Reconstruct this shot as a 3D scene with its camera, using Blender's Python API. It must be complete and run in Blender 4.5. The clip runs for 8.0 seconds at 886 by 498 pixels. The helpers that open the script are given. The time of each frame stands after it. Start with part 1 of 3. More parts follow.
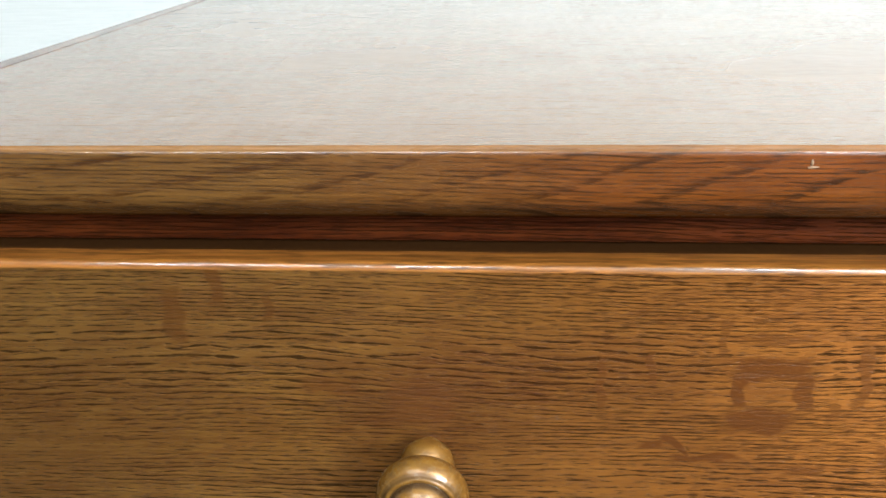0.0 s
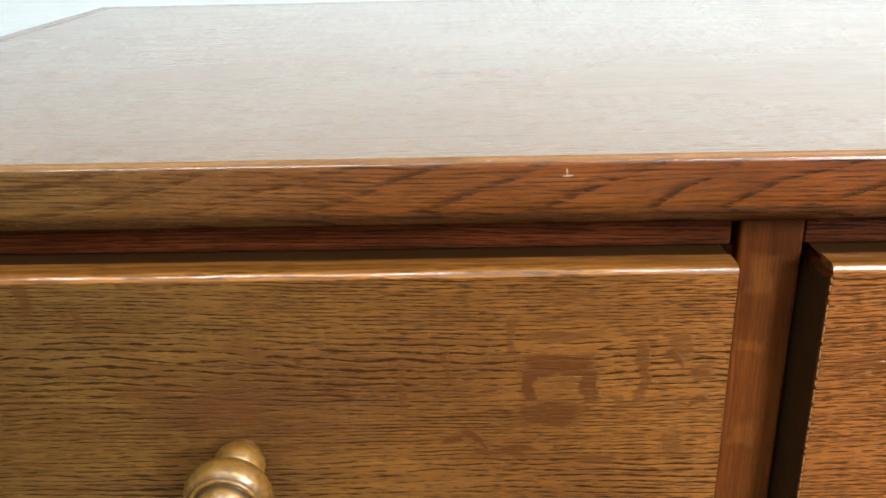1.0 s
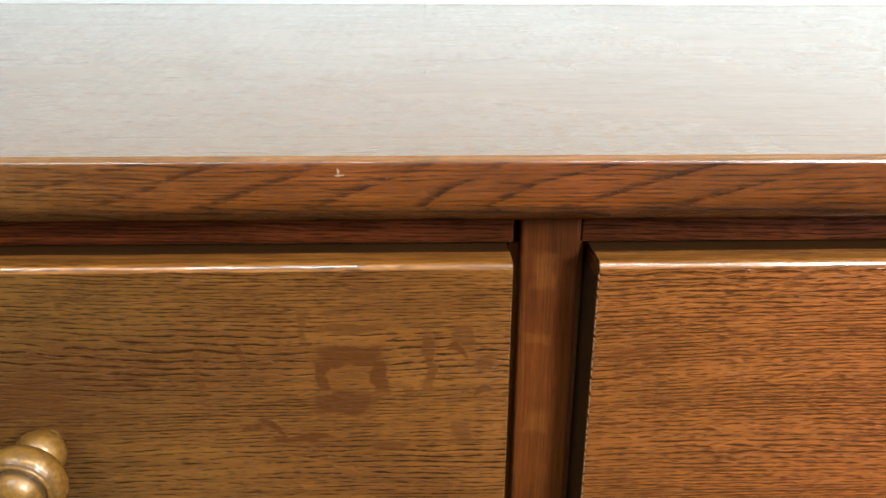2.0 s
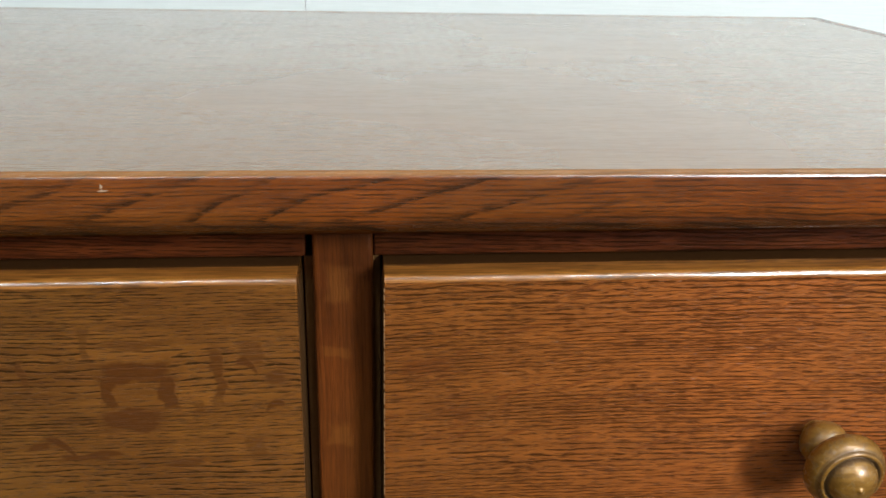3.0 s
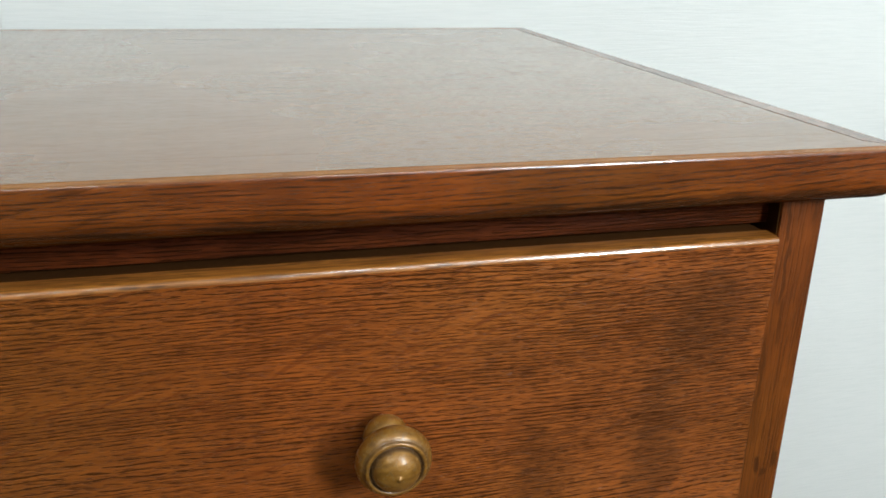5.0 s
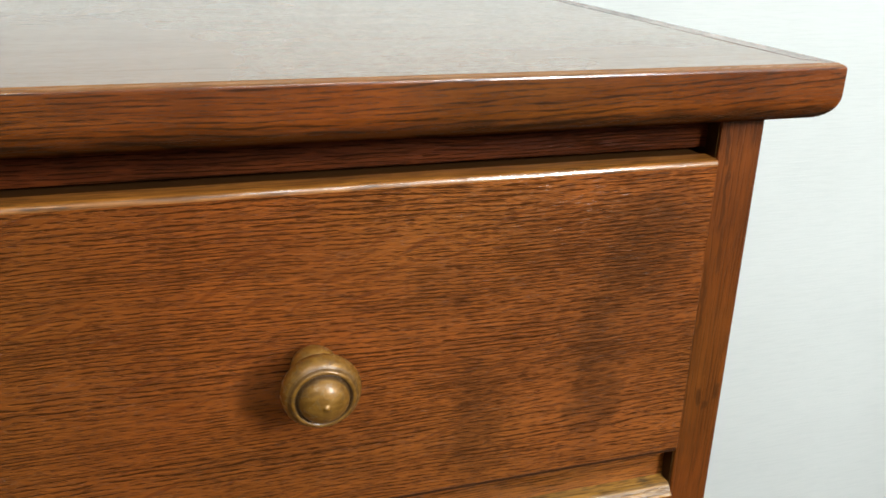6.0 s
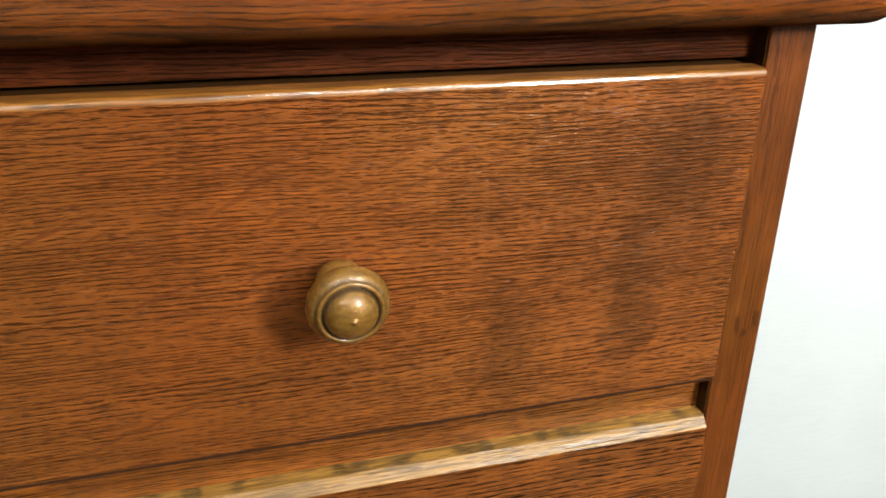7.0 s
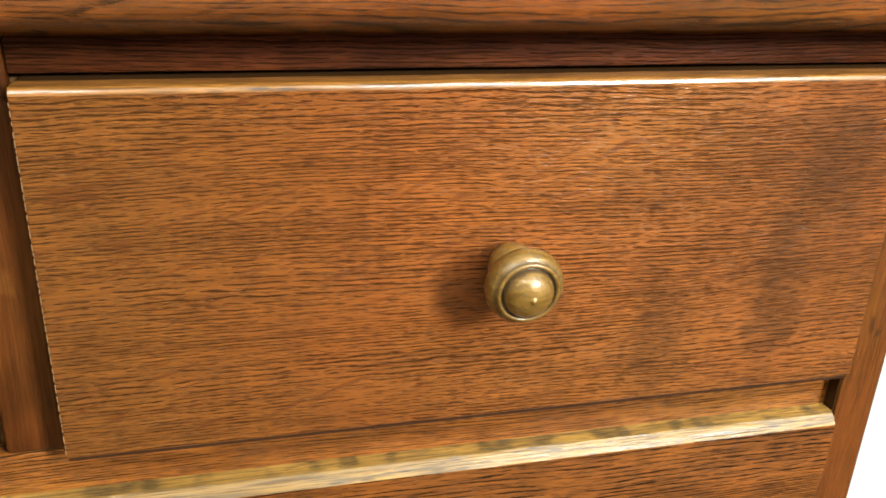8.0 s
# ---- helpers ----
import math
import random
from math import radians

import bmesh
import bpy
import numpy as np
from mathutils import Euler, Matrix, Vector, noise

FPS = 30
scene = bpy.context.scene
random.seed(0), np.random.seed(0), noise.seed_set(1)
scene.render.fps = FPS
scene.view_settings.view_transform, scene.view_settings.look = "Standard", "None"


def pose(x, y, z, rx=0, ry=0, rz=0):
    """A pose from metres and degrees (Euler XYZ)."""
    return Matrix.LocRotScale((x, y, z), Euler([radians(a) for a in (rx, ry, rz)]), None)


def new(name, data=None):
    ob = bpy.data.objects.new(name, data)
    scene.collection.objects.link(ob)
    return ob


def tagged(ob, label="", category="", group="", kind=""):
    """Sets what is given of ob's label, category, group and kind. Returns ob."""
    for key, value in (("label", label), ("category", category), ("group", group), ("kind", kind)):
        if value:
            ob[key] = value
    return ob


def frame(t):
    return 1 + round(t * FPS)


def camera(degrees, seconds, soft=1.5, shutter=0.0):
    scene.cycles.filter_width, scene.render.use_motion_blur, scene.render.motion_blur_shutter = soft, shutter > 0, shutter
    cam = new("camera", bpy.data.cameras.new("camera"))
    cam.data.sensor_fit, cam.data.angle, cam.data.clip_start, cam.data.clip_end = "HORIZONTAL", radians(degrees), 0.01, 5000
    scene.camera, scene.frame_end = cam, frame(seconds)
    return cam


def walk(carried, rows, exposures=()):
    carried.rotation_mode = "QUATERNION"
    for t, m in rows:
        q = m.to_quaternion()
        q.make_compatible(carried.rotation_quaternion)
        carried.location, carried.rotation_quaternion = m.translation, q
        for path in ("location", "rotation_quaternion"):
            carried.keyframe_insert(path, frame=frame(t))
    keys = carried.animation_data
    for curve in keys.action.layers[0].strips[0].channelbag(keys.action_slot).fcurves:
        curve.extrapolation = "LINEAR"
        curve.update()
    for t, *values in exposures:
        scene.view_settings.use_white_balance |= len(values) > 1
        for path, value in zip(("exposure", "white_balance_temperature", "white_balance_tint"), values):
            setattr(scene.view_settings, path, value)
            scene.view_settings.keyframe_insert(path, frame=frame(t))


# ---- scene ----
cam = camera(54.0, 8.0, soft=1.65)
PATH = [
    (0, pose(-0.1785, -0.2921, 1.1315, 68.11, 1.22, 4.31)),
    (0.5, pose(-0.1466, -0.2962, 1.1317, 68.45, 1.35, 2.40)),
    (1, pose(-0.1180, -0.3052, 1.1373, 68.44, 1.29, 0.88)),
    (1.5, pose(-0.0888, -0.3187, 1.1389, 68.41, 0.58, -0.62)),
    (2, pose(-0.0539, -0.3231, 1.1409, 68.58, -0.34, -2.05)),
    (2.2, pose(-0.0395, -0.3180, 1.1436, 68.16, -0.82, -2.95)),
    (3.5, pose(0.0469, -0.3356, 1.1464, 69.36, -1.23, -6.53)),
    (4, pose(0.0838, -0.3457, 1.1472, 69.68, -1.62, -8.61)),
    (4.5, pose(0.1177, -0.3485, 1.1479, 69.92, -1.86, -11.49)),
    (5, pose(0.1516, -0.3533, 1.1466, 70.07, -1.29, -14.70)),
    (5.2, pose(0.1578, -0.3547, 1.1452, 70.10, -1.30, -15.88)),
    (6.3, pose(0.1676, -0.3482, 1.1061, 67.79, -1.59, -17.55)),
    (6.5, pose(0.1679, -0.3463, 1.1003, 67.06, -1.47, -17.13)),
    (7, pose(0.1622, -0.3381, 1.0892, 66.25, -1.29, -16.77)),
    (7.5, pose(0.1399, -0.3325, 1.0894, 65.73, -1.71, -15.73)),
    (8, pose(0.1024, -0.3439, 1.0869, 66.47, -2.08, -13.39)),
]
EXPOSURES = [(0.0, 0.44, 6450, 12), (1.0, 0.34, 6450, 12), (2.0, 0.26, 6500, 12), (3.5, -0.30, 6500, 10), (4.2, -0.30, 6500, 10), (5.0, -0.46, 6600, 11), (6.5, -0.13, 6800, 12), (7.0, 0.08, 6800, 11), (7.5, 0.32, 6650, 7), (8.0, 0.63, 6150, 0)]
walk(cam, PATH, EXPOSURES)

# ---------------------------------------------------------------- light
world = bpy.data.worlds.new("daylight")
world.use_nodes = True
sky = world.node_tree.nodes.new("ShaderNodeTexSky")
sky.sky_type, sky.sun_disc = "NISHITA", False
sky.sun_elevation, sky.sun_rotation = radians(40), radians(200)
world.node_tree.links.new(sky.outputs[0], world.node_tree.nodes["Background"].inputs[0])
world.node_tree.nodes["Background"].inputs[1].default_value = 0.10
scene.world = world

CEILING = 2.60
# the window in the south wall: x and z of its opening, and the watts of skylight that come in
WIN_X0, WIN_X1, WIN_Z0, WIN_Z1, WIN_WATTS = 1.12, 1.72, 1.64, 2.42, 86.0
# the ceiling lights: x, y, watts, length, width of each glowing tube, how many
LAMPS = [(-0.75, -1.45, 18.0, 1.2, 0.05, 2), (0.91, -1.45, 17.0, 1.2, 0.05, 2)]

# ---------------------------------------------------------------- materials


class Tree:
    """A small builder for node materials."""

    def __init__(self, name):
        self.mat = bpy.data.materials.new(name)
        self.mat.use_nodes = True
        self.nt = self.mat.node_tree
        self.bsdf = self.nt.nodes["Principled BSDF"]

    def put(self, socket, value):
        if isinstance(value, bpy.types.NodeSocket):
            self.nt.links.new(value, socket)
        elif value is not None:
            socket.default_value = value

    def node(self, kind, *values, **props):
        nd = self.nt.nodes.new(kind)
        for key, value in props.items():
            if key == "operation":
                nd.operation = value
            elif key == "dims":
                nd.noise_dimensions = value
            elif key == "feature":
                nd.feature = value
            elif key == "interp":
                nd.interpolation_type = value
        for i, value in enumerate(values):
            self.put(nd.inputs[i], value)
        return nd

    def math(self, op, a, b=None, c=None):
        return self.node("ShaderNodeMath", a, b, c, operation=op).outputs[0]

    def add(self, a, b):
        return self.math("ADD", a, b)

    def mul(self, a, b):
        return self.math("MULTIPLY", a, b)

    def step(self, x, lo, hi, a=0.0, b=1.0):
        """Smooth step of x from lo to hi, giving a to b."""
        nd = self.nt.nodes.new("ShaderNodeMapRange")
        nd.interpolation_type = "SMOOTHSTEP"
        for i, value in enumerate((x, lo, hi, a, b)):
            self.put(nd.inputs[i], value)
        return nd.outputs[0]

    def noise(self, vec, scale=1.0, detail=2.0, rough=0.5, warp=0.0):
        nd = self.nt.nodes.new("ShaderNodeTexNoise")
        self.put(nd.inputs["Vector"], vec)
        self.put(nd.inputs["Scale"], scale)
        self.put(nd.inputs["Detail"], detail)
        self.put(nd.inputs["Roughness"], rough)
        self.put(nd.inputs["Distortion"], warp)
        return nd.outputs[0]

    def cells(self, vec, scale=1.0):
        nd = self.nt.nodes.new("ShaderNodeTexVoronoi")
        self.put(nd.inputs["Vector"], vec)
        self.put(nd.inputs["Scale"], scale)
        return nd.outputs["Distance"], nd.outputs["Color"]

    def vec(self, x, y, z):
        return self.node("ShaderNodeCombineXYZ", x, y, z).outputs[0]

    def mix(self, f, a, b):
        nd = self.nt.nodes.new("ShaderNodeMix")
        nd.data_type = "RGBA"
        self.put(nd.inputs[0], f)
        for i, value in ((6, a), (7, b)):
            self.put(nd.inputs[i], (*value, 1) if isinstance(value, tuple) else value)
        return nd.outputs[2]

    def scaled(self, col, f):
        """A colour multiplied by a number."""
        nd = self.nt.nodes.new("ShaderNodeVectorMath")
        nd.operation = "SCALE"
        self.put(nd.inputs[0], col)
        self.put(nd.inputs["Scale"], f)
        return nd.outputs[0]

    def bump(self, height, distance, strength=1.0):
        nd = self.nt.nodes.new("ShaderNodeBump")
        self.put(nd.inputs["Height"], height)
        nd.inputs["Distance"].default_value = distance
        nd.inputs["Strength"].default_value = strength
        self.put(self.bsdf.inputs["Normal"], nd.outputs[0])

    def object_xyz(self):
        tc = self.nt.nodes.new("ShaderNodeTexCoord")
        sp = self.nt.nodes.new("ShaderNodeSeparateXYZ")
        self.nt.links.new(tc.outputs["Object"], sp.inputs[0])
        return sp.outputs[0], sp.outputs[1], sp.outputs[2]

    def done(self, colour, rough, metallic=0.0):
        self.put(self.bsdf.inputs["Base Color"], (*colour, 1) if isinstance(colour, tuple) else colour)
        self.put(self.bsdf.inputs["Roughness"], rough)
        self.put(self.bsdf.inputs["Metallic"], metallic)
        return self.mat


def oak(name, axes="xzy", light=(0.285, 0.075, 0.0078), dark=(0.150, 0.036, 0.0042), pore=(0.023, 0.010, 0.0035),
        shift=0.0, pores=1.0, waves=0.0, flecks=0.0, rough=0.36, warp=0.0038, relief=1.6, coat=0.30, gloss=0.36, coat_ior=1.5, length=1.0, sheen=0.0, clouds=0.28, olives=0.45, smudge_shade=(), stain=(0.110, 0.026, 0.0035), marks=(), arris=0.0, rows=1.0, end_shading=(), rays=()):
    """Varnished oak. axes: the object axes along the grain, across it on the face, and into the wood. waves: cathedral
    grain and shade painted along the lower edge; flecks: slanting ray flecks; marks: (u, v, half length, half height,
    strength) of smooth figured patches."""
    t = Tree(name)
    xyz = dict(zip("xyz", t.object_xyz()))
    u, v, w = (xyz[a] for a in axes)
    u = t.add(u, shift)
    # slow wander of the grain
    slow = t.noise(t.vec(t.mul(u, 4.5), t.mul(v, 7.0), t.mul(w, 7.0)), 1.0, 1.0)
    fast = t.noise(t.vec(t.mul(u, 24.0), t.mul(v, 60.0), t.mul(w, 60.0)), 1.0, 1.0)
    vv = t.add(v, t.add(t.mul(t.add(slow, -0.5), warp * 3), t.mul(t.add(fast, -0.5), 0.0013)))
    # early and late wood bands, blotches
    bands = t.noise(t.vec(t.mul(u, 9.0), t.mul(vv, 230.0), t.mul(w, 150.0)), 1.0, 3.0, 0.6)
    fine = t.noise(t.vec(t.mul(u, 45.0), t.mul(vv, 900.0), t.mul(w, 500.0)), 1.0, 2.0, 0.6)
    blotch = t.noise(t.vec(t.mul(u, 34.0), t.mul(vv, 28.0), t.mul(w, 12.0)), 1.0, 3.0, 0.55)
    tone = t.step(t.add(t.add(t.mul(bands, 0.55), t.mul(fine, 0.42)), t.mul(blotch, 0.30)), 0.44, 0.80)
    col = t.mix(tone, dark, light)
    cloud = t.noise(t.vec(t.mul(u, 11.0), t.mul(vv, 17.0), t.mul(w, 9.0)), 1.0, 3.5, 0.6)
    col = t.scaled(col, t.step(cloud, 0.36, 0.64, 1.0 - clouds, 1.0 + clouds * 0.4))
    hue = t.noise(t.vec(t.mul(u, 6.0), t.mul(v, 9.0), t.add(t.mul(w, 6.0), 3.7)), 1.0, 2.0)
    olive = (light[0] * 0.84, light[1] * 1.12, light[2] * 1.15)
    turn = t.step(hue, 0.45, 0.72, 0.0, olives)
    if end_shading:
        # colour browned towards one end, standing in for uneven light along the board
        amount, sr, sg, sb, near, far = end_shading
        end_col = t.mix(tone, (dark[0] * sr, dark[1] * sg, dark[2] * sb), (light[0] * sr, light[1] * sg, light[2] * sb))
        col = t.mix(t.step(t.add(u, t.mul(hue, 0.1)), shift + near, shift + far, 0.0, amount), col, end_col)
    col = t.mix(turn, col, t.mix(tone, (dark[0] * 0.85, dark[1] * 1.12, dark[2] * 1.1), olive))
    if waves:
        field = t.noise(t.vec(t.mul(u, 2.4), t.mul(v, 12.0), t.mul(w, 5.0)), 1.0, 0.6, 0.4, 0.2)
        heart = t.math("ABSOLUTE", t.add(u, -(0.07 + shift)))
        lean = t.add(t.step(t.add(u, -shift), 0.17, 0.31, 60.0, 190.0), t.step(t.add(u, -shift), -0.08, -0.16, 0.0, 40.0))
        plainer = t.mul(t.step(heart, 0.14, 0.26, 1.0, 0.85), t.step(t.add(u, -shift), 0.07, 0.15, 1.0, 0.10))
        slope = t.math("ABSOLUTE", t.add(v, -(ZT - 0.0190)))
        ring = t.math("FRACT", t.add(t.add(t.add(t.mul(t.math("ABSOLUTE", t.add(u, 0.37 - shift)), 17.0), t.mul(t.math("MAXIMUM", u, shift - 0.06), 17.0)), t.mul(slope, t.mul(lean, -1.0))), t.add(t.mul(field, 5.0), t.mul(fast, 0.6))))
        line = t.mul(t.step(ring, 0.66, 0.90), t.step(ring, 1.0, 0.95))
        # shade under the rounded edge, painted as a patchy dark band in the grain
        low_shade = t.step(t.add(v, t.mul(t.add(t.noise(t.vec(t.mul(u, 26.0), t.mul(v, 160.0), 1.0), 1.0, 2.5, 0.6), -0.5), 0.012)), ZT - 0.0185, ZT - 0.0235, 0.0, 0.80)
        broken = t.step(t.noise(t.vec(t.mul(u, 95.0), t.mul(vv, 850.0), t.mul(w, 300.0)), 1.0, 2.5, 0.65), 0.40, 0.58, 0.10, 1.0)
        col = t.mix(t.mul(t.math("MAXIMUM", t.mul(t.mul(line, plainer), broken), low_shade), waves), col, (dark[0] * 0.30, dark[1] * 0.38, dark[2] * 0.5))
    # open pores: dashes along the grain, strung on rows whose spacing varies, with finer ones between
    patch = t.noise(t.vec(t.mul(u, 10.0), t.mul(vv, 60.0), t.mul(w, 30.0)), 1.0, 3.0)
    wide = t.noise(t.vec(t.mul(u, 1.5), t.mul(v, 24.0), t.mul(w, 24.0)), 1.0, 0.0)
    vr = t.add(t.mul(t.add(vv, t.mul(wide, 0.028)), 490.0 * rows), t.mul(w, 260.0))
    rag = t.noise(t.vec(t.mul(u, 190.0), t.mul(vv, 1300.0), t.mul(w, 600.0)), 1.0, 2.0, 0.65)

    def dashes(shifted, along, thick, cover):
        """Tapered dashes on rows one unit apart; cover: how much of each row they take."""
        row = t.math("FLOOR", shifted)
        side = t.add(t.math("FRACT", shifted), -0.5)
        run = t.noise(t.vec(t.add(t.mul(u, along), t.mul(row, 17.3)), t.mul(row, 3.71), t.mul(w, 40.0)), 1.0, 2.0, 0.5)
        sway = t.mul(t.add(t.noise(t.vec(t.add(t.mul(u, along * 0.6), t.mul(row, 5.9)), t.mul(row, 1.37), 7.0), 1.0, 0.0), -0.5), 0.7)
        off = t.add(t.math("ABSOLUTE", t.add(side, sway)), t.mul(t.add(rag, -0.5), 0.20))
        fill = t.add(t.add(run, t.mul(t.add(patch, -0.5), 0.50)), cover - 1.0)
        return t.mul(t.step(t.add(off, t.mul(fill, -thick * 4.0)), thick * 0.55, -thick * 0.15), t.step(fill, -0.02, 0.05))

    p1 = dashes(vr, 68.0 / length, 0.132, 0.605)
    p3 = dashes(t.add(t.mul(vr, 1.43), 0.31), 110.0 / length, 0.110, 0.545)
    d2, c2 = t.cells(t.vec(t.mul(u, 105.0 / length), t.mul(vv, 1700.0), t.mul(w, 600.0)))
    k2 = t.node("ShaderNodeSeparateColor", c2).outputs[0]
    keep2 = t.step(t.add(k2, t.mul(patch, 1.1)), 0.75, 1.20)
    p2 = t.mul(t.step(t.add(d2, t.mul(t.add(fine, -0.5), 0.35)), 0.48, 0.24), keep2)
    pit = t.math("MAXIMUM", t.math("MAXIMUM", p1, t.mul(p3, 0.75)), t.mul(p2, 0.55))
    smooth = None
    if flecks:
        a = t.add(t.mul(u, 26.0), t.mul(v, 16.0))
        b = t.add(t.mul(vv, 300.0), t.mul(u, -110.0))
        f = t.noise(t.vec(a, b, t.mul(w, 20.0)), 1.0, 2.0, 0.5, 0.6)
        smooth = t.mul(t.step(f, 0.60, 0.66, 0.0, flecks), t.step(cloud, 0.66, 0.46))
    if marks:
        torn = t.noise(t.vec(t.mul(u, 150.0), t.mul(v, 190.0), 4.0), 1.0, 3.0, 0.65)
        flow = t.mul(t.add(t.noise(t.vec(t.mul(u, 85.0), t.mul(v, 110.0), 1.0), 1.0, 1.0), -0.5), 0.0085)
        uw, vw = t.add(u, flow), t.add(v, t.mul(flow, -0.7))
        torn = t.mul(t.add(torn, -0.5), 0.9)
    for mu, mv, hu, hv, slant, s in rays:
        du = t.math("MULTIPLY_ADD", u, 1 / hu, -(mu + shift) / hu)
        bow = t.mul(t.mul(du, du), hv * 1.5)
        dv = t.mul(t.add(t.add(v, -mv), t.add(t.mul(du, -slant * hu), bow)), 1 / hv)
        m = t.step(t.add(t.add(t.mul(du, du), t.mul(dv, dv)), t.mul(t.add(rag, -0.5), 0.8)), 1.3, 0.3, 0.0, s)
        smooth = m if smooth is None else t.math("MAXIMUM", smooth, m)
    for mu, mv, hu, hv, s in marks:
        du = t.math("ABSOLUTE", t.math("MULTIPLY_ADD", uw, 1 / hu, -(mu + shift) / hu))
        dv = t.math("ABSOLUTE", t.math("MULTIPLY_ADD", vw, 1 / hv, -mv / hv))
        m = t.step(t.add(t.math("SMOOTH_MAX", du, dv, 0.5), torn), 1.30, 0.70, 0.0, s)
        smooth = m if smooth is None else t.math("MAXIMUM", smooth, m)
    if smooth is not None:
        pit = t.mul(pit, t.add(1.0, t.mul(smooth, -0.8)))
        col = t.mix(smooth, col, stain)
    col = t.mix(t.mul(pit, min(1.0, 1.0 * pores)), col, pore)
    dark_mask = None
    for mu, mv, hu, hv, s in smudge_shade:
        du = t.mul(t.add(u, -mu - shift), 1 / hu)
        dv = t.mul(t.add(v, -mv), 1 / hv)
        worn = t.noise(t.vec(t.mul(u, 70.0), t.mul(v, 60.0), 2.0), 1.0, 3.0, 0.6)
        far = t.add(t.math("SQRT", t.add(t.mul(du, du), t.mul(dv, dv))), t.mul(t.add(worn, -0.5), 1.1))
        m = t.mul(t.step(far, 1.2, 0.35, 0.0, s), t.step(t.add(t.mul(fine, 0.6), t.mul(rag, 0.4)), 0.36, 0.60, 1.25, 0.60))
        col = t.mix(m, col, (0.058, 0.0175, 0.005))
        dark_mask = m if dark_mask is None else t.math("MAXIMUM", dark_mask, m)
    if arris:
        rubbed = t.noise(t.vec(t.mul(u, 30.0), t.mul(v, 400.0), t.mul(w, 400.0)), 1.0, 3.0, 0.6)
        col = t.mix(t.mul(t.step(v, ZT - 0.0022, ZT - 0.0009), t.step(rubbed, 0.30, 0.55, arris * 0.45, arris)), col, (0.40, 0.185, 0.055))
    grime = t.noise(t.vec(t.mul(u, 3.0), t.mul(v, 3.0), t.mul(w, 3.0)), 1.0, 4.0, 0.6)
    height = t.add(t.mul(pit, -1.0), t.add(t.mul(fine, 0.35), t.mul(rag, 0.45)))
    if relief:
        t.bump(height, 0.00026 * relief)
    if relief > 0.05:
        t.nt.links.new(t.bsdf.inputs["Normal"].links[0].from_socket, t.bsdf.inputs["Coat Normal"])
    # the underside of an edge is left bare of varnish
    bare = t.step(v, ZT - 0.0262, ZT - 0.0215) if arris else 1.0
    t.put(t.bsdf.inputs["Specular IOR Level"], t.mul(t.mul(t.add(1.0, t.mul(pit, -0.85 * pores)), gloss), bare))
    t.put(t.bsdf.inputs["Coat Weight"], t.mul(t.mul(t.add(1.0, t.mul(pit, -0.6 * pores)), coat), bare))
    t.put(t.bsdf.inputs["Coat IOR"], coat_ior)
    t.put(t.bsdf.inputs["Coat Roughness"], t.step(grime, 0.3, 0.75, rough * 0.50, rough * 0.75) if relief else rough * 0.6)
    if sheen:
        # fibres along the grain scatter the light across it, tinted by the wood
        across = axes[1]
        dull = t.math("MAXIMUM", pit, t.mul(smooth, 0.6))
        if dark_mask is not None:
            dull = t.math("MAXIMUM", dull, t.mul(dark_mask, 0.7))
        t.put(t.bsdf.inputs["Tangent"], t.vec(float(across == "x"), float(across == "y"), float(across == "z")))
        t.put(t.bsdf.inputs["Anisotropic"], 0.8)
        t.put(t.bsdf.inputs["Specular Tint"], (1.0, 0.36, 0.09, 1.0))
        t.put(t.bsdf.inputs["Specular IOR Level"], t.mul(t.add(1.0, t.mul(dull, -0.95)), sheen))
        return t.done(col, t.step(grime, 0.3, 0.75, 0.55, 0.62))
    return t.done(col, t.add(t.step(grime, 0.3, 0.75, rough - 0.04, rough + 0.07), t.mul(pit, 0.12)))


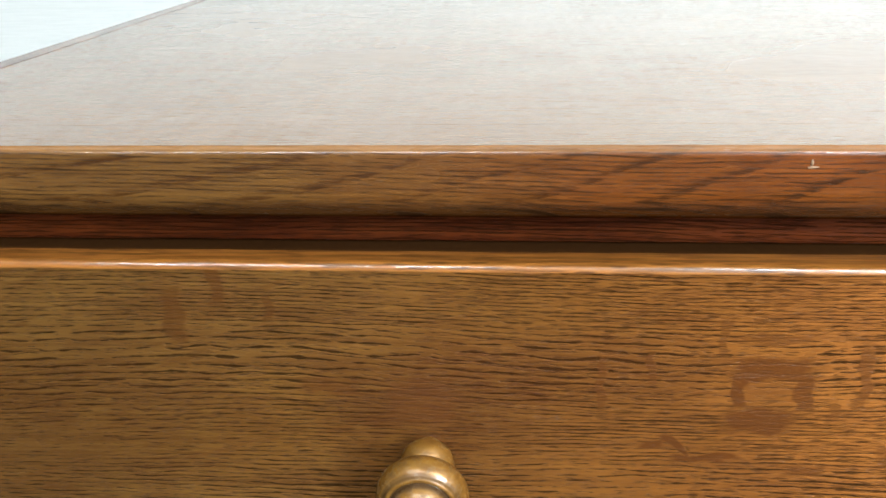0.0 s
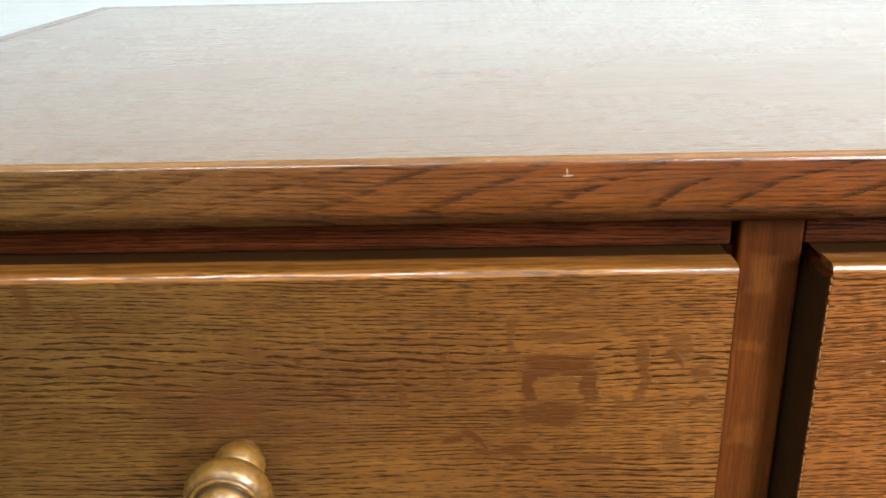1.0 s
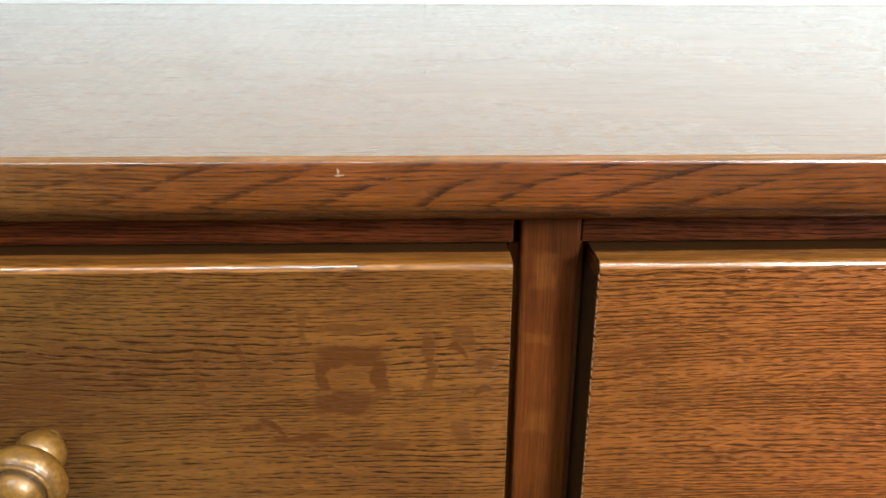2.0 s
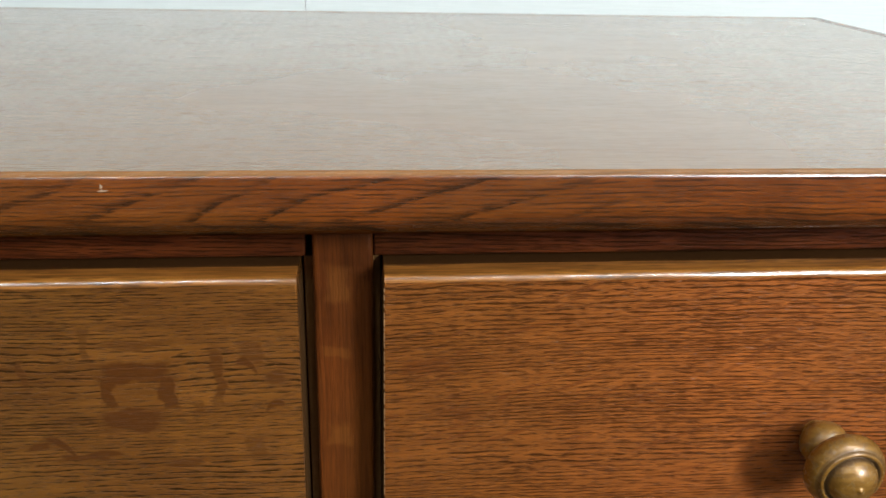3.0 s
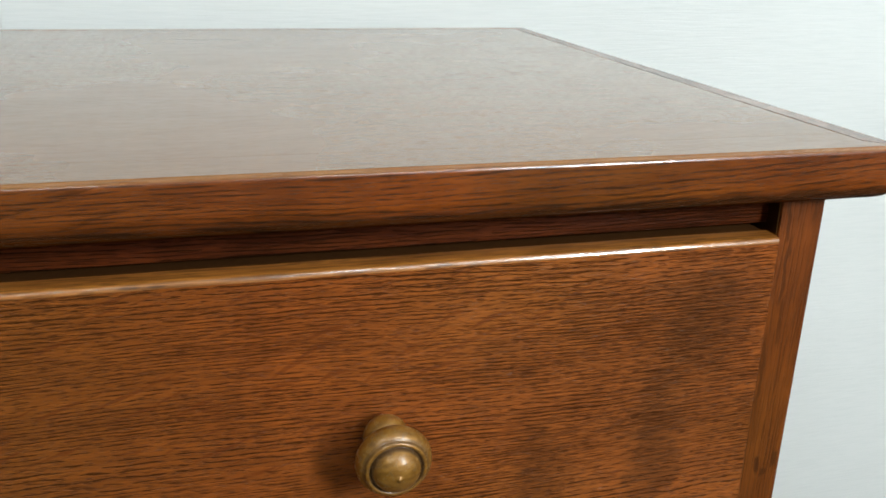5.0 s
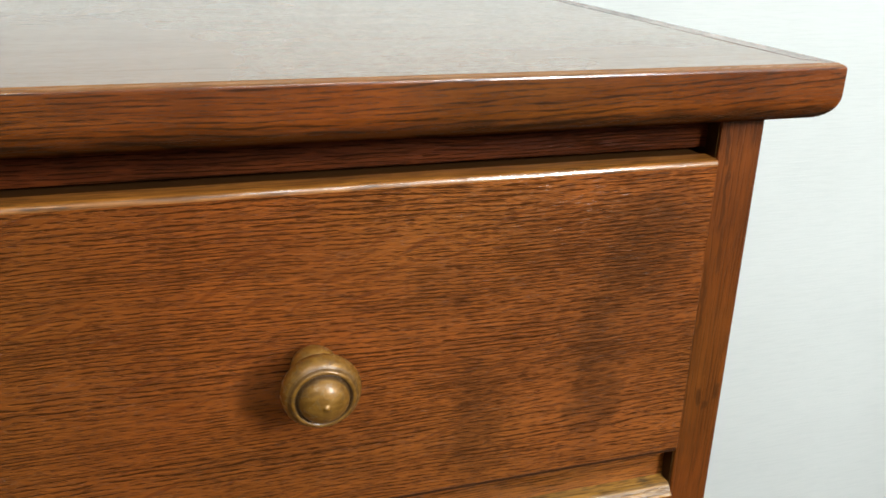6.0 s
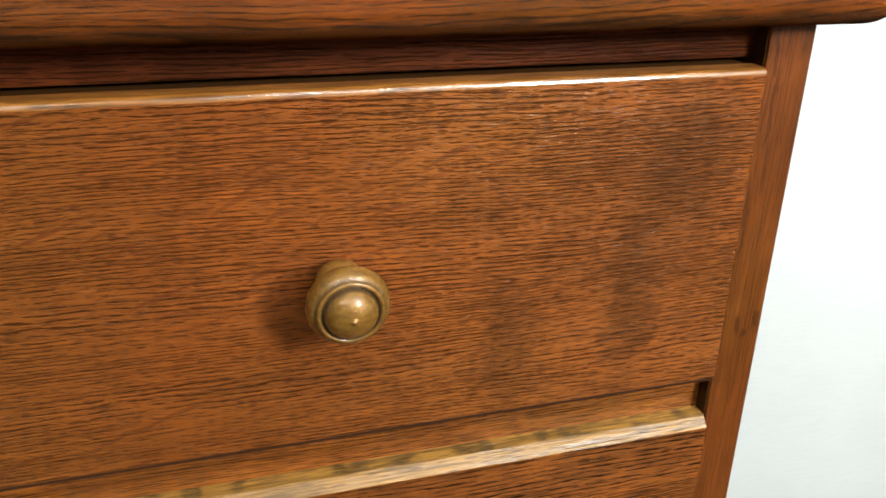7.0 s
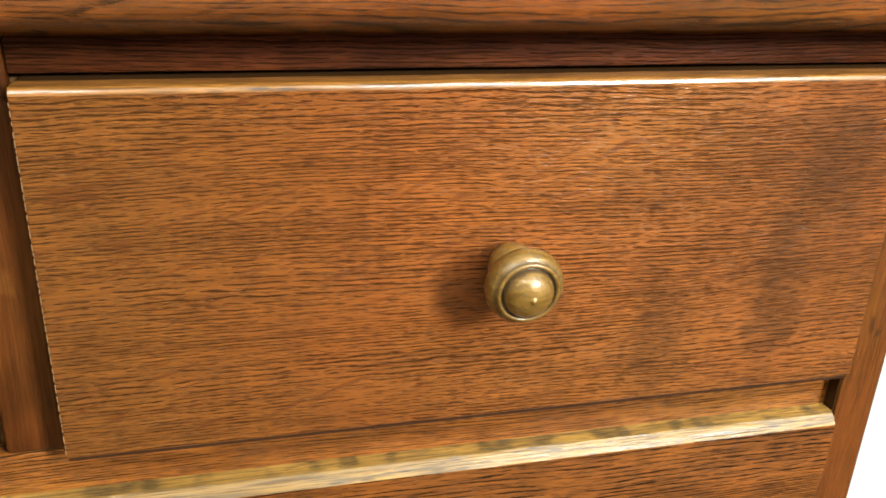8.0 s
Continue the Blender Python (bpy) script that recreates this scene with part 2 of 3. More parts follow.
def lipping(name, spots, shine=1.0, deep=(0.270, 0.095, 0.015), pale=(0.430, 0.160, 0.027)):
    """The paler edge-grain wood along the upper edge of a drawer front; spots: dark flecks across it."""
    t = Tree(name)
    x, y, z = t.object_xyz()
    fibre = t.noise(t.vec(t.mul(x, 30.0), t.mul(y, 700.0), t.mul(z, 700.0)), 1.0, 3.0, 0.6)
    soft = t.noise(t.vec(t.mul(x, 14.0), t.mul(y, 60.0), t.mul(z, 60.0)), 1.0, 2.0)
    col = t.mix(t.step(t.add(t.mul(fibre, 0.6), t.mul(soft, 0.5)), 0.35, 0.75), deep, pale)
    d, c = t.cells(t.vec(t.mul(x, 75.0), t.mul(y, 500.0), t.mul(z, 500.0)))
    dash = t.mul(t.step(d, 0.40, 0.20), t.step(soft, 0.40, 0.54))
    col = t.mix(t.mul(dash, 0.6), col, (0.07, 0.027, 0.007))
    col = t.scaled(col, t.step(fibre, 0.36, 0.60, 0.62, 1.08))
    if spots:
        row = t.noise(t.vec(t.mul(x, 75.0), t.mul(y, 25.0), 5.2), 1.0, 1.0)
        torn = t.noise(t.vec(t.mul(x, 200.0), t.mul(y, 900.0), t.mul(z, 900.0)), 1.0, 2.0)
        strand = t.noise(t.vec(t.mul(x, 110.0), t.mul(y, 1500.0), t.mul(z, 1500.0)), 1.0, 2.0, 0.6)
        stained = t.mul(t.step(t.add(row, t.mul(torn, 0.35)), 0.62, 0.86), t.step(strand, 0.38, 0.58, 0.35, 1.0))
        col = t.mix(t.mul(stained, t.mul(t.step(y, 0.0100, 0.0125), spots)), col, (0.060, 0.033, 0.010))
    t.bump(fibre, 0.0007 if spots else 0.00016)
    t.nt.links.new(t.bsdf.inputs["Normal"].links[0].from_socket, t.bsdf.inputs["Coat Normal"])
    worn = t.noise(t.vec(t.mul(x, 22.0), t.mul(y, 480.0), t.mul(z, 480.0)), 1.0, 3.0, 0.65)
    t.put(t.bsdf.inputs["Coat IOR"], 1.95 if shine >= 1.0 else 1.5)
    t.put(t.bsdf.inputs["Coat Weight"], t.step(worn, 0.36, 0.56, shine * 0.55, shine))
    t.put(t.bsdf.inputs["Coat Roughness"], t.step(worn, 0.35, 0.65, 0.18, 0.09) if shine >= 1.0 else t.step(worn, 0.35, 0.65, 0.30, 0.24))
    return t.done(col, t.step(worn, 0.3, 0.7, 0.46, 0.34))


def plain(name, colour, rough, mottle=0.08, metallic=0.0, scale=40.0, bump=0.0, gloss=0.5):
    t = Tree(name)
    t.put(t.bsdf.inputs["Specular IOR Level"], gloss)
    x, y, z = t.object_xyz()
    n1 = t.noise(t.vec(x, y, z), scale, 4.0, 0.6)
    n2 = t.noise(t.vec(x, y, z), scale * 0.08, 2.0)
    f = t.add(1.0 - mottle, t.mul(t.add(n1, n2), mottle))
    base = t.scaled(colour, f)
    if bump:
        t.bump(n1, bump)
    return t.done(base, t.step(n1, 0.3, 0.7, rough - 0.05, rough + 0.05), metallic)


def wallpaper(name):
    """White wallpaper with a fine horizontal brushed relief."""
    t = Tree(name)
    x, y, z = t.object_xyz()
    strokes = t.noise(t.vec(t.mul(x, 22.0), t.mul(y, 22.0), t.mul(z, 420.0)), 1.0, 3.0, 0.6)
    soft = t.noise(t.vec(t.mul(x, 3.0), t.mul(y, 3.0), t.mul(z, 5.0)), 1.0, 2.0)
    col = t.mix(t.step(strokes, 0.30, 0.62), (0.790, 0.850, 0.850), (0.823, 0.878, 0.878))
    col = t.scaled(col, t.step(soft, 0.2, 0.8, 0.96, 1.02))
    t.bump(strokes, 0.0003)
    return t.done(col, 0.62)


def knob_finish(name):
    """Antique brass, lacquered: satin where it is handled, brown patina in the grooves."""
    t = Tree(name)
    x, y, z = t.object_xyz()
    r = t.math("SQRT", t.add(t.mul(x, x), t.mul(z, z)))
    streak = t.noise(t.vec(t.mul(x, 150.0), t.mul(y, 420.0), t.mul(z, 420.0)), 1.0, 3.0, 0.6)
    spots = t.noise(t.vec(x, y, z), 240.0, 3.0, 0.6)
    col = t.mix(t.step(streak, 0.3, 0.7), (0.245, 0.112, 0.015), (0.375, 0.182, 0.029))
    patina = t.step(spots, 0.52, 0.74, 0.0, 0.7)
    groove = t.mul(t.step(t.math("ABSOLUTE", t.add(r, -0.0116)), 0.0013, 0.0005), t.step(y, -0.030, -0.032))
    ledge = t.mul(t.step(t.math("ABSOLUTE", t.add(r, -0.0146)), 0.0010, 0.0004), t.step(y, -0.030, -0.032))
    dirt = t.math("MAXIMUM", patina, t.math("MAXIMUM", groove, t.mul(ledge, 0.6)))
    col = t.mix(dirt, col, (0.10, 0.048, 0.014))
    t.bump(t.add(streak, t.mul(spots, 1.5)), 0.00016)
    t.nt.links.new(t.bsdf.inputs["Normal"].links[0].from_socket, t.bsdf.inputs["Coat Normal"])
    t.put(t.bsdf.inputs["Coat Weight"], 1.0)
    t.put(t.bsdf.inputs["Coat Roughness"], t.step(spots, 0.35, 0.65, 0.18, 0.30))
    return t.done(col, t.add(t.step(streak, 0.3, 0.7, 0.40, 0.50), t.mul(dirt, 0.1)), t.add(0.42, t.mul(dirt, -0.34)))


# figured patches on the drawer fronts (x, z, half length, half height, strength)
Z0 = 0.25
ZT = Z0 + 0.805                 # upper face of the top
LEFT_MARKS = [(-0.0805, Z0 + 0.7165, 0.0150, 0.0050, 0.95), (-0.0925, Z0 + 0.7075, 0.0030, 0.0080, 0.80), (-0.0685, Z0 + 0.7075, 0.0032, 0.0080, 0.70), (-0.0800, Z0 + 0.7075, 0.0125, 0.0075, 0.25),
              (-0.0830, Z0 + 0.6935, 0.0125, 0.0058, 0.95), (-0.0790, Z0 + 0.7290, 0.0135, 0.0022, 0.45),
              (-0.0470, Z0 + 0.7140, 0.0022, 0.0130, 0.60), (-0.0330, Z0 + 0.7240, 0.0045, 0.0060, 0.50),
              (-0.0240, Z0 + 0.7130, 0.0050, 0.0025, 0.55), (-0.0565, Z0 + 0.6985, 0.0025, 0.0035, 0.45),
              (-0.0325, Z0 + 0.6790, 0.0040, 0.0045, 0.45), (-0.1050, Z0 + 0.6755, 0.0100, 0.0016, 0.70),
              (-0.1230, Z0 + 0.6820, 0.0050, 0.0022, 0.65), (-0.1260, Z0 + 0.7170, 0.0014, 0.0060, 0.50),
              (-0.3080, Z0 + 0.7350, 0.0040, 0.0110, 0.45), (-0.2500, Z0 + 0.7050, 0.0100, 0.0030, 0.30),
              (-0.0640, Z0 + 0.6720, 0.0070, 0.0022, 0.55), (-0.1430, Z0 + 0.7090, 0.0016, 0.0110, 0.45), (-0.2900, Z0 + 0.7480, 0.0030, 0.0090, 0.50), (-0.2130, Z0 + 0.6990, 0.0130, 0.0110, 0.42),
              (-0.1000, Z0 + 0.7300, 0.0020, 0.0080, 0.45), (-0.2700, Z0 + 0.7380, 0.0020, 0.0060, 0.45)]
# dark figure and stain by the knob; the wide last patch paints dim light
LEFT_SMUDGE_SHADE = [(-0.1500, Z0 + 0.7130, 0.0600, 0.0150, 0.42), (-0.2050, Z0 + 0.6980, 0.0550, 0.0300, 0.60), (-0.3600, Z0 + 0.6850, 0.0900, 0.0450, 0.36)]
RIGHT_MARKS = [(0.0400, Z0 + 0.7160, 0.0110, 0.0035, 0.40), (0.0560, Z0 + 0.6900, 0.0040, 0.0050, 0.35)]
ray_rng = random.Random(21)
LEFT_RAYS = [(-0.1140, 0.9330, 0.0075, 0.0024, -0.8, 0.95), (-0.0980, 0.9275, 0.0115, 0.0019, 0.10, 0.95), (-0.0350, 0.9700, 0.0050, 0.0026, -0.6, 0.95), (-0.0240, 0.9500, 0.0050, 0.0022, 0.3, 0.95)]
RIGHT_RAYS = [(ray_rng.uniform(0.17, 0.32), Z0 + ray_rng.uniform(0.700, 0.742), ray_rng.uniform(0.005, 0.013), ray_rng.uniform(0.0008, 0.0016), ray_rng.uniform(0.2, 0.5), ray_rng.uniform(0.3, 0.7)) for _ in range(20)]
POST_MARKS = [(0.866, 0.4385, 0.0040, 0.0015, 0.7), (0.860, 0.4435, 0.0030, 0.0020, 0.7), (0.868, 0.4500, 0.0050, 0.0018, 0.7), (1.015, 0.4335, 0.0120, 0.0012, 0.6),
              (0.985, 0.4360, 0.0200, 0.0010, 0.55), (0.955, 0.4380, 0.0120, 0.0010, 0.45), (1.018, 0.4490, 0.0100, 0.0010, 0.5), (0.925, 0.4315, 0.0200, 0.0009, 0.5)]
STILE_MARKS = [(0.9630, 0.0015, 0.0026, 0.0055, 0.26), (0.9200, 0.0020, 0.0060, 0.0050, 0.26), (0.9950, 0.0030, 0.0080, 0.0050, 0.25)]
RIGHT_SMUDGES = [(0.3020, Z0 + 0.6300, 0.0150, 0.0460, 0.64), (0.3660, Z0 + 0.6500, 0.0180, 0.0620, 0.72),
                 (0.3860, Z0 + 0.7180, 0.0340, 0.0400, 0.72), (0.3530, Z0 + 0.6270, 0.0060, 0.0060, 0.60), (0.2800, Z0 + 0.7000, 0.0200, 0.0250, 0.25), (0.3600, Z0 + 0.6900, 0.1000, 0.0800, 0.36)]

M_DRAWER_L = oak("oak_drawer_figured", light=(0.184, 0.0700, 0.0102), dark=(0.086, 0.0315, 0.0052), end_shading=(0.9, 0.74, 1.14, 1.9, -0.01, -0.24), length=0.64, flecks=0.3, coat=0.50, rough=0.31, relief=2.0, sheen=2.1, olives=0.6, pores=0.88, pore=(0.032, 0.0135, 0.0045), clouds=0.2, stain=(0.070, 0.020, 0.0034), smudge_shade=LEFT_SMUDGE_SHADE, rays=LEFT_RAYS, marks=[(*m[:4], min(0.95, m[4] * 1.35)) for m in LEFT_MARKS])
M_DRAWER_R = oak("oak_drawer_red", shift=1.3, flecks=0.55, sheen=1.15, rough=0.31, rays=RIGHT_RAYS, pores=0.80, length=0.64, rows=1.0, relief=2.2, pore=(0.042, 0.0148, 0.0046), olives=0.5, clouds=0.14, coat=0.50, light=(0.270, 0.0635, 0.0093), dark=(0.150, 0.0340, 0.0056), stain=(0.100, 0.0185, 0.0036), end_shading=(0.85, 0.80, 1.10, 1.25, 0.24, 0.08), smudge_shade=RIGHT_SMUDGES, marks=RIGHT_MARKS)
M_DRAWER_LOW = oak("oak_drawer_long", shift=3.1, flecks=0.35, sheen=1.0, light=(0.25, 0.064, 0.009), dark=(0.10, 0.025, 0.005))
M_TOP = oak("oak_top_veneer", "xyz", shift=5.0, light=(0.232, 0.103, 0.031), dark=(0.210, 0.092, 0.0275), rough=0.25, clouds=0.04, olives=0.2, relief=0.0, pores=0.05, coat=1.0, gloss=0.14, coat_ior=1.36)
M_EDGE = oak("oak_top_edge_cathedral", "xzy", shift=2.2, waves=0.9, length=0.8, light=(0.250, 0.0620, 0.0095), dark=(0.162, 0.0370, 0.0058), pores=0.80, olives=0.65, end_shading=(0.9, 0.72, 1.45, 2.4, -0.01, -0.24), rough=0.24, relief=0.05, coat=1.0, gloss=0.5, coat_ior=1.52, arris=0.6)
M_EDGE_SIDE = oak("oak_top_edge_side", "yzx", shift=4.4, waves=0.5, rough=0.28, relief=0.05, coat=1.0, gloss=0.5, coat_ior=1.52)
M_POST = oak("oak_post", "zxy", marks=POST_MARKS, stain=(0.045, 0.0135, 0.0034), shift=0.7, pores=0.35, relief=0.5, length=1.3, clouds=0.15, light=(0.228, 0.058, 0.0085), dark=(0.142, 0.035, 0.0055))
M_STILE = oak("oak_stile", "zxy", marks=STILE_MARKS, stain=(0.260, 0.092, 0.017), shift=6.2, pores=0.25, relief=0.3, coat=0.0, gloss=0.2, clouds=0.4, light=(0.162, 0.0410, 0.0072), dark=(0.096, 0.0230, 0.0045))
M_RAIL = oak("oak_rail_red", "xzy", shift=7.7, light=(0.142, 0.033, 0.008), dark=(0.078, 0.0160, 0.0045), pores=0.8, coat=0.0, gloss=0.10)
M_RAIL_LOW = oak("oak_rail_orange", "xzy", shift=9.1, light=(0.40, 0.118, 0.015), dark=(0.25, 0.068, 0.009), pores=0.9)
M_LIP = lipping("pale_oak_lipping", 0.0)
M_LIP_LOW = lipping("pale_oak_lipping_spotted", 0.95, 0.45, (0.235, 0.108, 0.018), (0.42, 0.205, 0.038))
M_SIDE = oak("oak_side_panel", "zyx", shift=8.3)
M_INSIDE = plain("inside_wood_and_shade", (0.070, 0.031, 0.009), 0.8, 0.3, gloss=0.0)
M_REAR_STRIP = plain("dark_rear_strip", (0.080, 0.034, 0.0115), 0.7, 0.4, scale=300.0, gloss=0.0)
M_GAP_SHADE = plain("dark_gap_line", (0.05, 0.018, 0.007), 0.7, gloss=0.1)
M_CHIP = plain("raw_chipped_wood", (0.36, 0.23, 0.14), 0.7)
M_WORN = plain("worn_pale_arris", (0.30, 0.150, 0.060), 0.5, 0.4, scale=300.0)
M_DIVIDER = plain("stained_divider_wood", (0.24, 0.115, 0.042), 0.7, 0.4, scale=200.0, gloss=0.0)
M_END = plain("stained_end_grain", (0.080, 0.038, 0.0145), 0.75, 0.5, scale=900.0, gloss=0.0)
M_KNOB = knob_finish("antique_brass")
M_WALL = wallpaper("white_brushed_wallpaper")
M_PAINT = plain("pale_wall_paint", (0.24, 0.225, 0.20), 0.7, 0.04, bump=0.0004)
M_CEIL = plain("white_ceiling_paint", (0.82, 0.82, 0.81), 0.8, 0.03)
M_FLOOR = oak("floor_boards", "xyz", light=(0.10, 0.055, 0.026), dark=(0.06, 0.032, 0.015), pores=0.4, coat=0.0)
M_FRAME = plain("white_lacquered_metal", (0.75, 0.75, 0.74), 0.4, 0.03)
M_GLASS = Tree("clear_glass")
M_GLASS.put(M_GLASS.bsdf.inputs["Transmission Weight"], 1.0)
M_GLASS.put(M_GLASS.bsdf.inputs["IOR"], 1.45)
M_GLASS = M_GLASS.done((1.0, 1.0, 1.0), 0.0)
M_GLOW = Tree("lamp_diffuser_glow")
M_GLOW.put(M_GLOW.bsdf.inputs["Emission Color"], (0.95, 1.0, 1.0, 1))
M_GLOW.put(M_GLOW.bsdf.inputs["Emission Strength"], 6.0)
M_GLOW = M_GLOW.done((0.85, 0.85, 0.85), 0.5)

# ---------------------------------------------------------------- mesh helpers


def mesh_of(bm, name, material, smooth=False):
    bmesh.ops.recalc_face_normals(bm, faces=bm.faces)
    me = bpy.data.meshes.new(name)
    bm.to_mesh(me)
    bm.free()
    me.materials.append(material)
    if smooth:
        for p in me.polygons:
            p.use_smooth = True
    return me


def part(name, bm, material, parent, label="", smooth=False):
    """One mesh object under a thing or a part."""
    ob = new(name, mesh_of(bm, name, material, smooth))
    ob.parent = parent
    ob.matrix_parent_inverse = parent.matrix_world.inverted() if parent else Matrix()
    return tagged(ob, label)


def box(lo, hi, bevel=0.0, segments=2):
    bm = bmesh.new()
    bmesh.ops.create_cube(bm, size=1.0)
    for v in bm.verts:
        for i in range(3):
            v.co[i] = lo[i] if v.co[i] < 0 else hi[i]
    if bevel:
        bmesh.ops.bevel(bm, geom=list(bm.edges), offset=bevel, segments=segments, profile=0.5, affect="EDGES", clamp_overlap=True)
    return bm


def swept(profile, x0, x1, worn=0.0, steps=1, seed=0):
    """A bar along x from a closed profile of (y, z); worn: how far its line wanders."""
    bm = bmesh.new()
    rng = random.Random(seed)
    rings = []
    for i in range(steps + 1):
        x = x0 + (x1 - x0) * i / steps
        dy, dz = (rng.uniform(-worn, worn), rng.uniform(-worn, worn)) if 0 < i < steps else (0, 0)
        rings.append([bm.verts.new((x, y + dy, z + dz)) for y, z in profile])
    n = len(profile)
    for a, b in zip(rings, rings[1:]):
        for j in range(n):
            bm.faces.new((a[j], a[(j + 1) % n], b[(j + 1) % n], b[j]))
    bm.faces.new(rings[0])
    bm.faces.new(rings[-1])
    return bm


def arc(cy, cz, r, a0, a1, n):
    return [(cy + r * math.cos(radians(a0 + (a1 - a0) * i / n)), cz + r * math.sin(radians(a0 + (a1 - a0) * i / n))) for i in range(n + 1)]


def turned(profile, segments=64):
    """A turned shape round the y axis from (radius, y) pairs."""
    bm = bmesh.new()
    rings = []
    for r, y in profile:
        if r < 1e-6:
            rings.append([bm.verts.new((0, y, 0))])
        else:
            rings.append([bm.verts.new((r * math.cos(2 * math.pi * k / segments), y, r * math.sin(2 * math.pi * k / segments))) for k in range(segments)])
    for a, b in zip(rings, rings[1:]):
        for k in range(segments):
            k2 = (k + 1) % segments
            if len(a) == 1:
                bm.faces.new((a[0], b[k], b[k2]))
            elif len(b) == 1:
                bm.faces.new((a[k], a[k2], b[0]))
            else:
                bm.faces.new((a[k], a[k2], b[k2], b[k]))
    return bm


# ---------------------------------------------------------------- the room
X0, X1, Y0, Y1 = -2.6, 2.5, -2.05, 0.585


def slab(name, lo, hi, material, label, category, kind="structure"):
    ob = new(name, mesh_of(box(lo, hi), name, material))
    return tagged(ob, label, category, "", kind)


slab("floor", (X0, Y0, -0.1), (X1, Y1, 0.0), M_FLOOR, "brown oak board floor", "floor")
slab("ceiling", (X0, Y0, CEILING), (X1, Y1, CEILING + 0.1), M_CEIL, "plain white painted ceiling", "ceiling")
wall_north = slab("wall_north", (X0, Y1 + 0.0012, 0.0), (X1, Y1 + 0.12, CEILING), M_CEIL, "white wall behind the chest of drawers", "wall")
slab("wall_west", (X0 - 0.12, Y0 - 0.12, 0.0), (X0, Y1 + 0.12, CEILING), M_PAINT, "plain beige painted wall", "wall")
slab("wall_east", (X1, Y0 - 0.12, 0.0), (X1 + 0.12, Y1 + 0.12, CEILING), M_PAINT, "plain beige painted wall", "wall")
wall_south = new("wall_south")
tagged(wall_south, "plain beige painted wall with a window", "wall", "", "structure")
SY0, SY1 = Y0 - 0.12, Y0
for lo, hi in (((X0, SY0, 0.0), (X1, SY1, WIN_Z0)), ((X0, SY0, WIN_Z1), (X1, SY1, CEILING)),
               ((X0, SY0, WIN_Z0), (WIN_X0, SY1, WIN_Z1)), ((WIN_X1, SY0, WIN_Z0), (X1, SY1, WIN_Z1))):
    part("wall_section", box(lo, hi), M_PAINT, wall_south)

window_1 = new("window_1")
window_1.location = ((WIN_X0 + WIN_X1) / 2, Y0 - 0.06, WIN_Z0)
bpy.context.view_layer.update()
tagged(window_1, "white framed window with a single clear pane", "window", "", "structure")
FW = 0.045
for lo, hi in (((WIN_X0, Y0 - 0.09, WIN_Z0), (WIN_X0 + FW, Y0 - 0.04, WIN_Z1)), ((WIN_X1 - FW, Y0 - 0.09, WIN_Z0), (WIN_X1, Y0 - 0.04, WIN_Z1)),
               ((WIN_X0 + FW, Y0 - 0.09, WIN_Z0), (WIN_X1 - FW, Y0 - 0.04, WIN_Z0 + FW)), ((WIN_X0 + FW, Y0 - 0.09, WIN_Z1 - FW), (WIN_X1 - FW, Y0 - 0.04, WIN_Z1))):
    part("window_frame", box(lo, hi, 0.004), M_FRAME, window_1)
pane = part("pane", box((WIN_X0 + FW, Y0 - 0.066, WIN_Z0 + FW), (WIN_X1 - FW, Y0 - 0.062, WIN_Z1 - FW)), M_GLASS, window_1)
pane.visible_shadow = False
sky_data = bpy.data.lights.new("window_skylight", "AREA")
sky_data.shape, sky_data.size, sky_data.size_y, sky_data.energy = "RECTANGLE", WIN_X1 - WIN_X0 - 2 * FW, WIN_Z1 - WIN_Z0 - 2 * FW, WIN_WATTS
sky_data.color = (0.930, 0.985, 0.985)
sky_lamp = new("window_skylight", sky_data)
sky_lamp.matrix_world = pose((WIN_X0 + WIN_X1) / 2, Y0 - 0.038, (WIN_Z0 + WIN_Z1) / 2, 90, 0, 0)

# lengths of wallpaper, with a hairline seam behind the chest
SEAM, STRIP = -0.040, 1.40
edges = sorted({X0, X1} | {SEAM + k * STRIP for k in range(-4, 5) if X0 < SEAM + k * STRIP < X1})
for a, b in zip(edges, edges[1:]):
    part("wallpaper_strip", box((a + 0.0004, Y1, 0.001), (b - 0.0004, Y1 + 0.001, CEILING - 0.001), 0.0004, 1), M_WALL, wall_north)


def ceiling_light(x, y, watts, length, width, tubes):
    base = new("ceiling_light")
    base.location = (x, y, CEILING)
    bpy.context.view_layer.update()
    tagged(base, "white ceiling light with two glowing tubes", "ceiling light", "ceiling lights in a row")
    half = 0.16 + width / 2
    part("frame", box((x - length / 2 - 0.04, y - half - 0.03, CEILING - 0.045), (x + length / 2 + 0.04, y + half + 0.03, CEILING - 0.001), 0.006), M_FRAME, base)
    for k in range(tubes):
        ty = y - 0.14 + 0.28 * k
        part("tube", box((x - length / 2, ty - width / 2, CEILING - 0.062), (x + length / 2, ty + width / 2, CEILING - 0.046), 0.007), M_GLOW, base, "bright white tube")
        data = bpy.data.lights.new("ceiling_light_glow", "AREA")
        data.shape, data.size, data.size_y, data.energy = "RECTANGLE", length, width, watts / tubes
        data.color = (0.88, 0.99, 1.03)
        lamp = new("ceiling_light_glow", data)
        lamp.matrix_world = pose(x, ty, CEILING - 0.066)


for spec in LAMPS:
    ceiling_light(*spec)

# ---------------------------------------------------------------- the chest of drawers
TL, TR, TF, TB = -0.459, 0.4775, -0.0120, 0.545      # edges of the top
chest = new("chest_of_drawers")
chest.location = (0.014, 0.27, 0.0)
bpy.context.view_layer.update()
